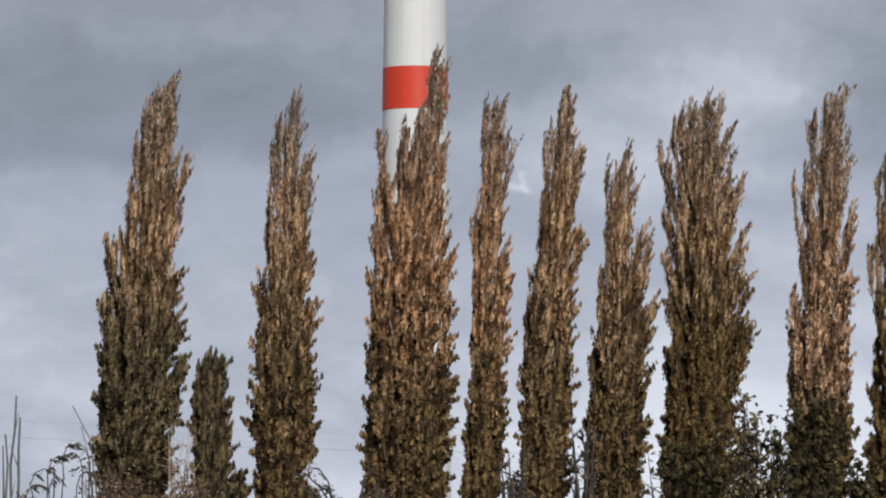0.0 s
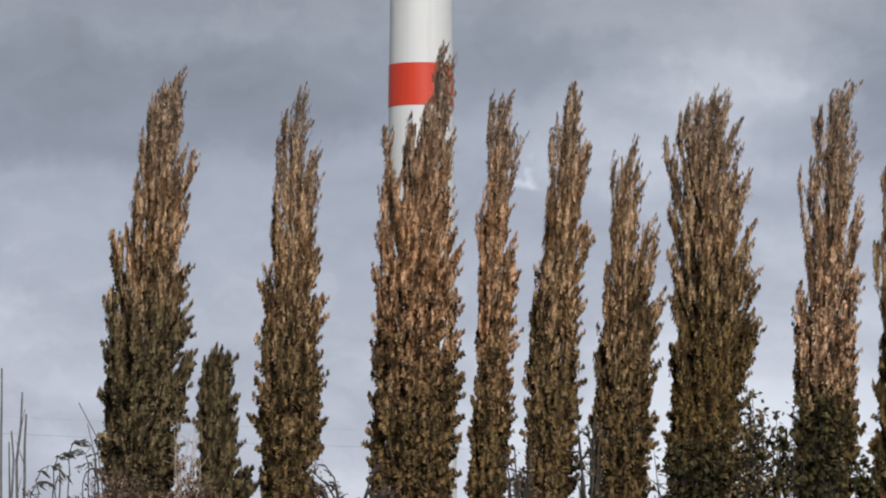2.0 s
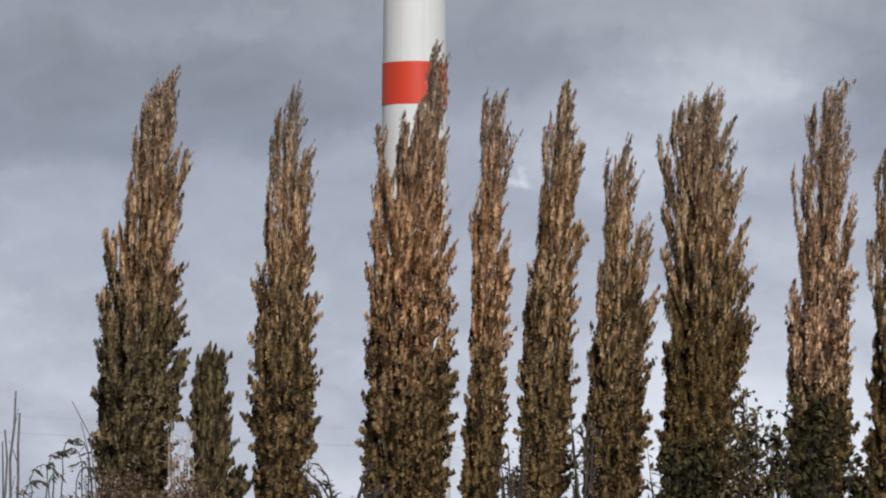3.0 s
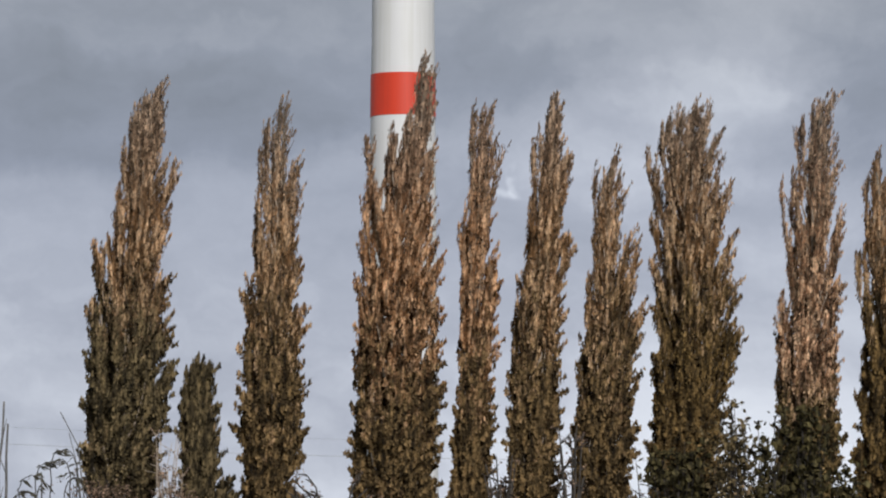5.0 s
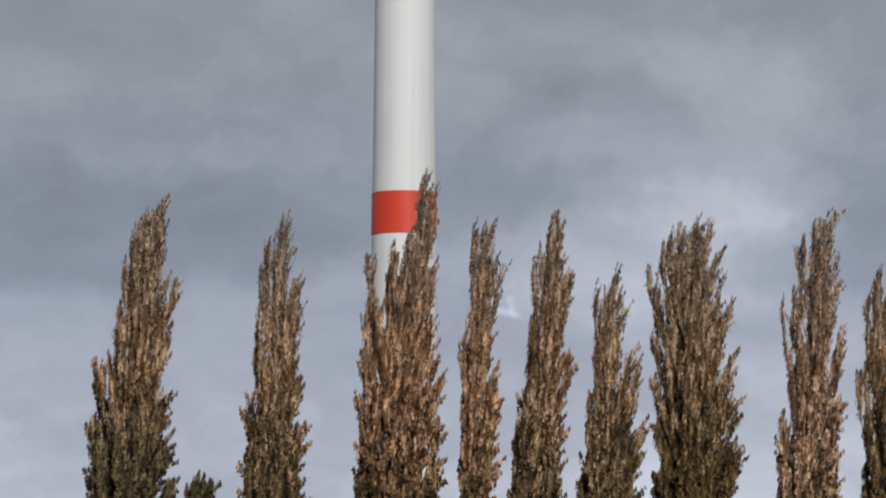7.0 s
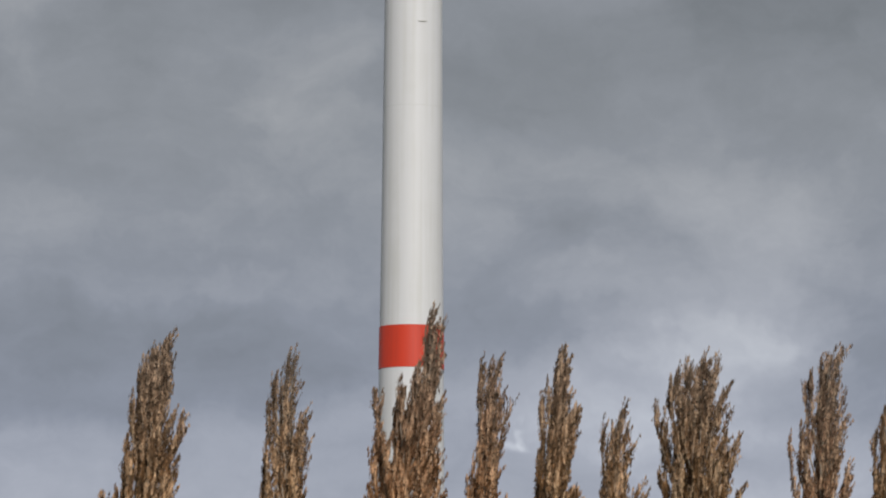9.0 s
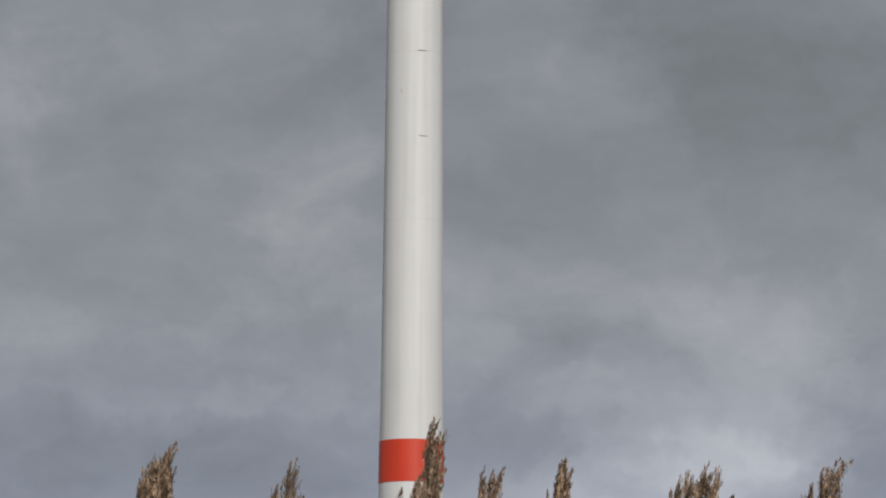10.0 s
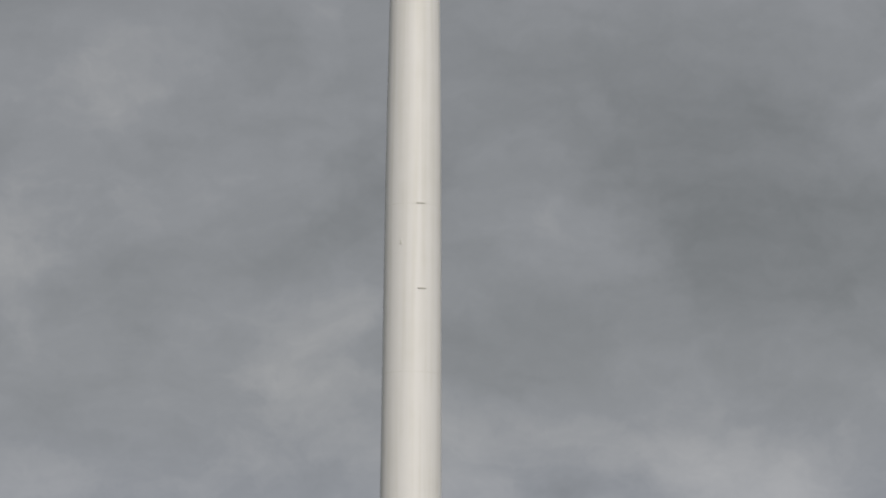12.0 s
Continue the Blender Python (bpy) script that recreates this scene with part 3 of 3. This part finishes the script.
sapling("short bare slanting stick beside a leaning poplar", (-12.25, 203.2, 0), 9.4, -0.5, 0.02, 57, 0, 9.0)
sapling("thin bare stick in low scrub", (-13.8, 202.9, 0), 7.9, 0.0, 0.032, 60)


def leafy_sprig(label, at, high, out, leaves, seed):
    """A long shoot that arches over at its end, with narrow withered leaves hanging from it."""
    rng = np.random.default_rng(seed)
    sprig = thing("arching_shoot", at, label, "shrub", "bare scrub under the poplars")
    s = np.linspace(0, 1, 20)
    over = np.clip((s - 0.84) / 0.16, 0, 1)
    path = np.column_stack([0.12 * out * s + out * over ** 1.5, 0.1 * s, -0.05 + high * np.minimum(s / 0.92, 1.0) - 0.22 * over ** 3])
    path[6:-2, 0] += rng.normal(size=12) * 0.03
    verts, faces = [], []
    tube(verts, faces, path, np.linspace(0.046, 0.018, 20), 5)
    stem = part("stem", mesh_of("stem", verts, faces, DARK_TWIG, True), sprig)
    for k in range(leaves):
        q = rng.uniform(0.85, 1.0)
        p = np.array([np.interp(q, s, path[:, i]) for i in range(3)])
        length, droop = rng.uniform(0.2, 0.48), rng.uniform(-0.15, 0.9)
        d = np.array([math.copysign(1, out) * rng.choice([-0.4, 1, 1]) * math.cos(droop), rng.normal() * 0.3, -math.sin(droop)]) * length
        w = np.array([0.02, 0.06, 0.05]) * rng.uniform(0.8, 1.4)
        fold = np.array([0, 0.02, -0.03])
        verts = [tuple(p), tuple(p + d * 0.4 + w), tuple(p + d + fold * 2), tuple(p + d * 0.4 - w), tuple(p + d * 0.45 + fold)]
        part("leaf", mesh_of("leaf", verts, [(0, 1, 4), (1, 2, 4), (2, 3, 4), (3, 0, 4)], DARK_LEAF), stem)


leafy_sprig("long arching shoot with drooping dark leaves", (-14.65, 202.4, 0), 7.9, 0.85, 16, 61)
leafy_sprig("arching shoot with narrow dark withered leaves", (-14.0, 202.6, 0), 8.4, 0.7, 12, 62)
leafy_sprig("thin arching shoot with few dark leaves", (-13.45, 202.3, 0), 8.85, 0.55, 7, 63)
leafy_sprig("arching shoot with dark leaves beside a poplar", (-12.3, 202.5, 0), 8.9, -0.7, 9, 64)
leafy_sprig("low arching shoot with dark leaves", (-14.9, 202.2, 0), 7.3, 0.8, 12, 65)
leafy_sprig("short arching shoot with withered dark leaves", (-13.9, 202.0, 0), 7.6, 0.5, 9, 67)
leafy_sprig("short bent shoot with dark leaves beside a poplar", (-12.2, 202.0, 0), 8.0, -0.6, 10, 68)
leafy_sprig("thin bent shoot with dark leaves beside a poplar", (-12.55, 202.1, 0), 8.5, -0.5, 8, 69)
leafy_sprig("low bent shoot with withered leaves", (-12.9, 202.2, 0), 7.8, 0.7, 10, 66)
bare_shrub("low leafless tangled scrub, dark", (-13.2, 202.5, 0), 20, 7.9, 1.5, 0.7, 42, 0.6, DARK_TWIG, 0.026)
bare_shrub("low dense thicket of dark twigs", (-13.5, 201.8, 0), 26, 7.5, 1.7, 0.8, 49, 0.9, DARK_TWIG, 0.028)
bare_shrub("leafless scrub with few leaves beside a poplar", (-11.9, 203.5, 0), 7, 8.6, 0.7, 0.2, 43, 0.3)
bare_shrub("dark leafless scrub between two poplars", (-2.6, 202.5, 0), 24, 9.2, 1.3, 0.8, 44, 0.8, DARK_TWIG, 0.06)
bare_shrub("thin leafless scrub between two narrow poplars", (3.8, 203.0, 0), 15, 8.9, 0.5, 0.2, 45, 0.8, DARK_TWIG, 0.055)
bare_shrub("thin leafless scrub beside a narrow poplar", (6.5, 203.0, 0), 14, 10.2, 0.5, 0.2, 46, 0.8, DARK_TWIG, 0.055)
bare_shrub("pale grey-brown twiggy scrub between two poplars", (-8.95, 203.6, 0), 24, 9.7, 0.45, 0.1, 48, 0.6, PALE_TWIG, 0.024)
bare_shrub("thin leafless scrub beside a broad poplar", (9.3, 203.0, 0), 12, 9.0, 0.4, 0.2, 47, 0.6)


# ---- overhead line ----
def pole(x, y, wires):
    """A wooden pole with an insulator on its side for each wire."""
    p = thing("utility_pole", (x, y, 0), "plain wooden pole of an overhead line", "pole", "poles of the overhead line")
    high = max(wires) + 0.4
    verts, faces = [], []
    tube(verts, faces, [(0, 0.17, -0.1), (0, 0.15, high * 0.5), (0, 0.12, high)], [0.16, 0.13, 0.10], 12)
    part("post", mesh_of("post", verts, faces, BARK, True), p)
    for z in wires:
        verts, faces = [], []
        tube(verts, faces, [(0, 0.10, z), (0, 0.05, z), (0, 0.03, z), (0, 0.0, z)], [0.02, 0.02, 0.05, 0.03], 8)
        part("insulator", mesh_of("insulator", verts, faces, STEEL, True), p)


def overhead_wire(x0, z0, x1, z1, y, sag, thick):
    verts, faces = [], []
    s = np.linspace(0, 1, 25)
    path = [(x0 + (x1 - x0) * v, y, z0 + (z1 - z0) * v - sag * 4 * v * (1 - v)) for v in s]
    tube(verts, faces, path, [thick] * 25, 5)
    tagged(new("overhead_wire", mesh_of("overhead_wire", verts, faces, STEEL, True)), "thin grey overhead wire strung between poles", "wire", "overhead wires")


pole(-44, 300, (13.8, 14.75))
pole(46, 300, (12.2, 13.15))
overhead_wire(-44, 13.8, 46, 12.2, 300.0, 1.25, 0.012)
overhead_wire(-44, 14.75, 46, 13.15, 300.0, 1.25, 0.006)
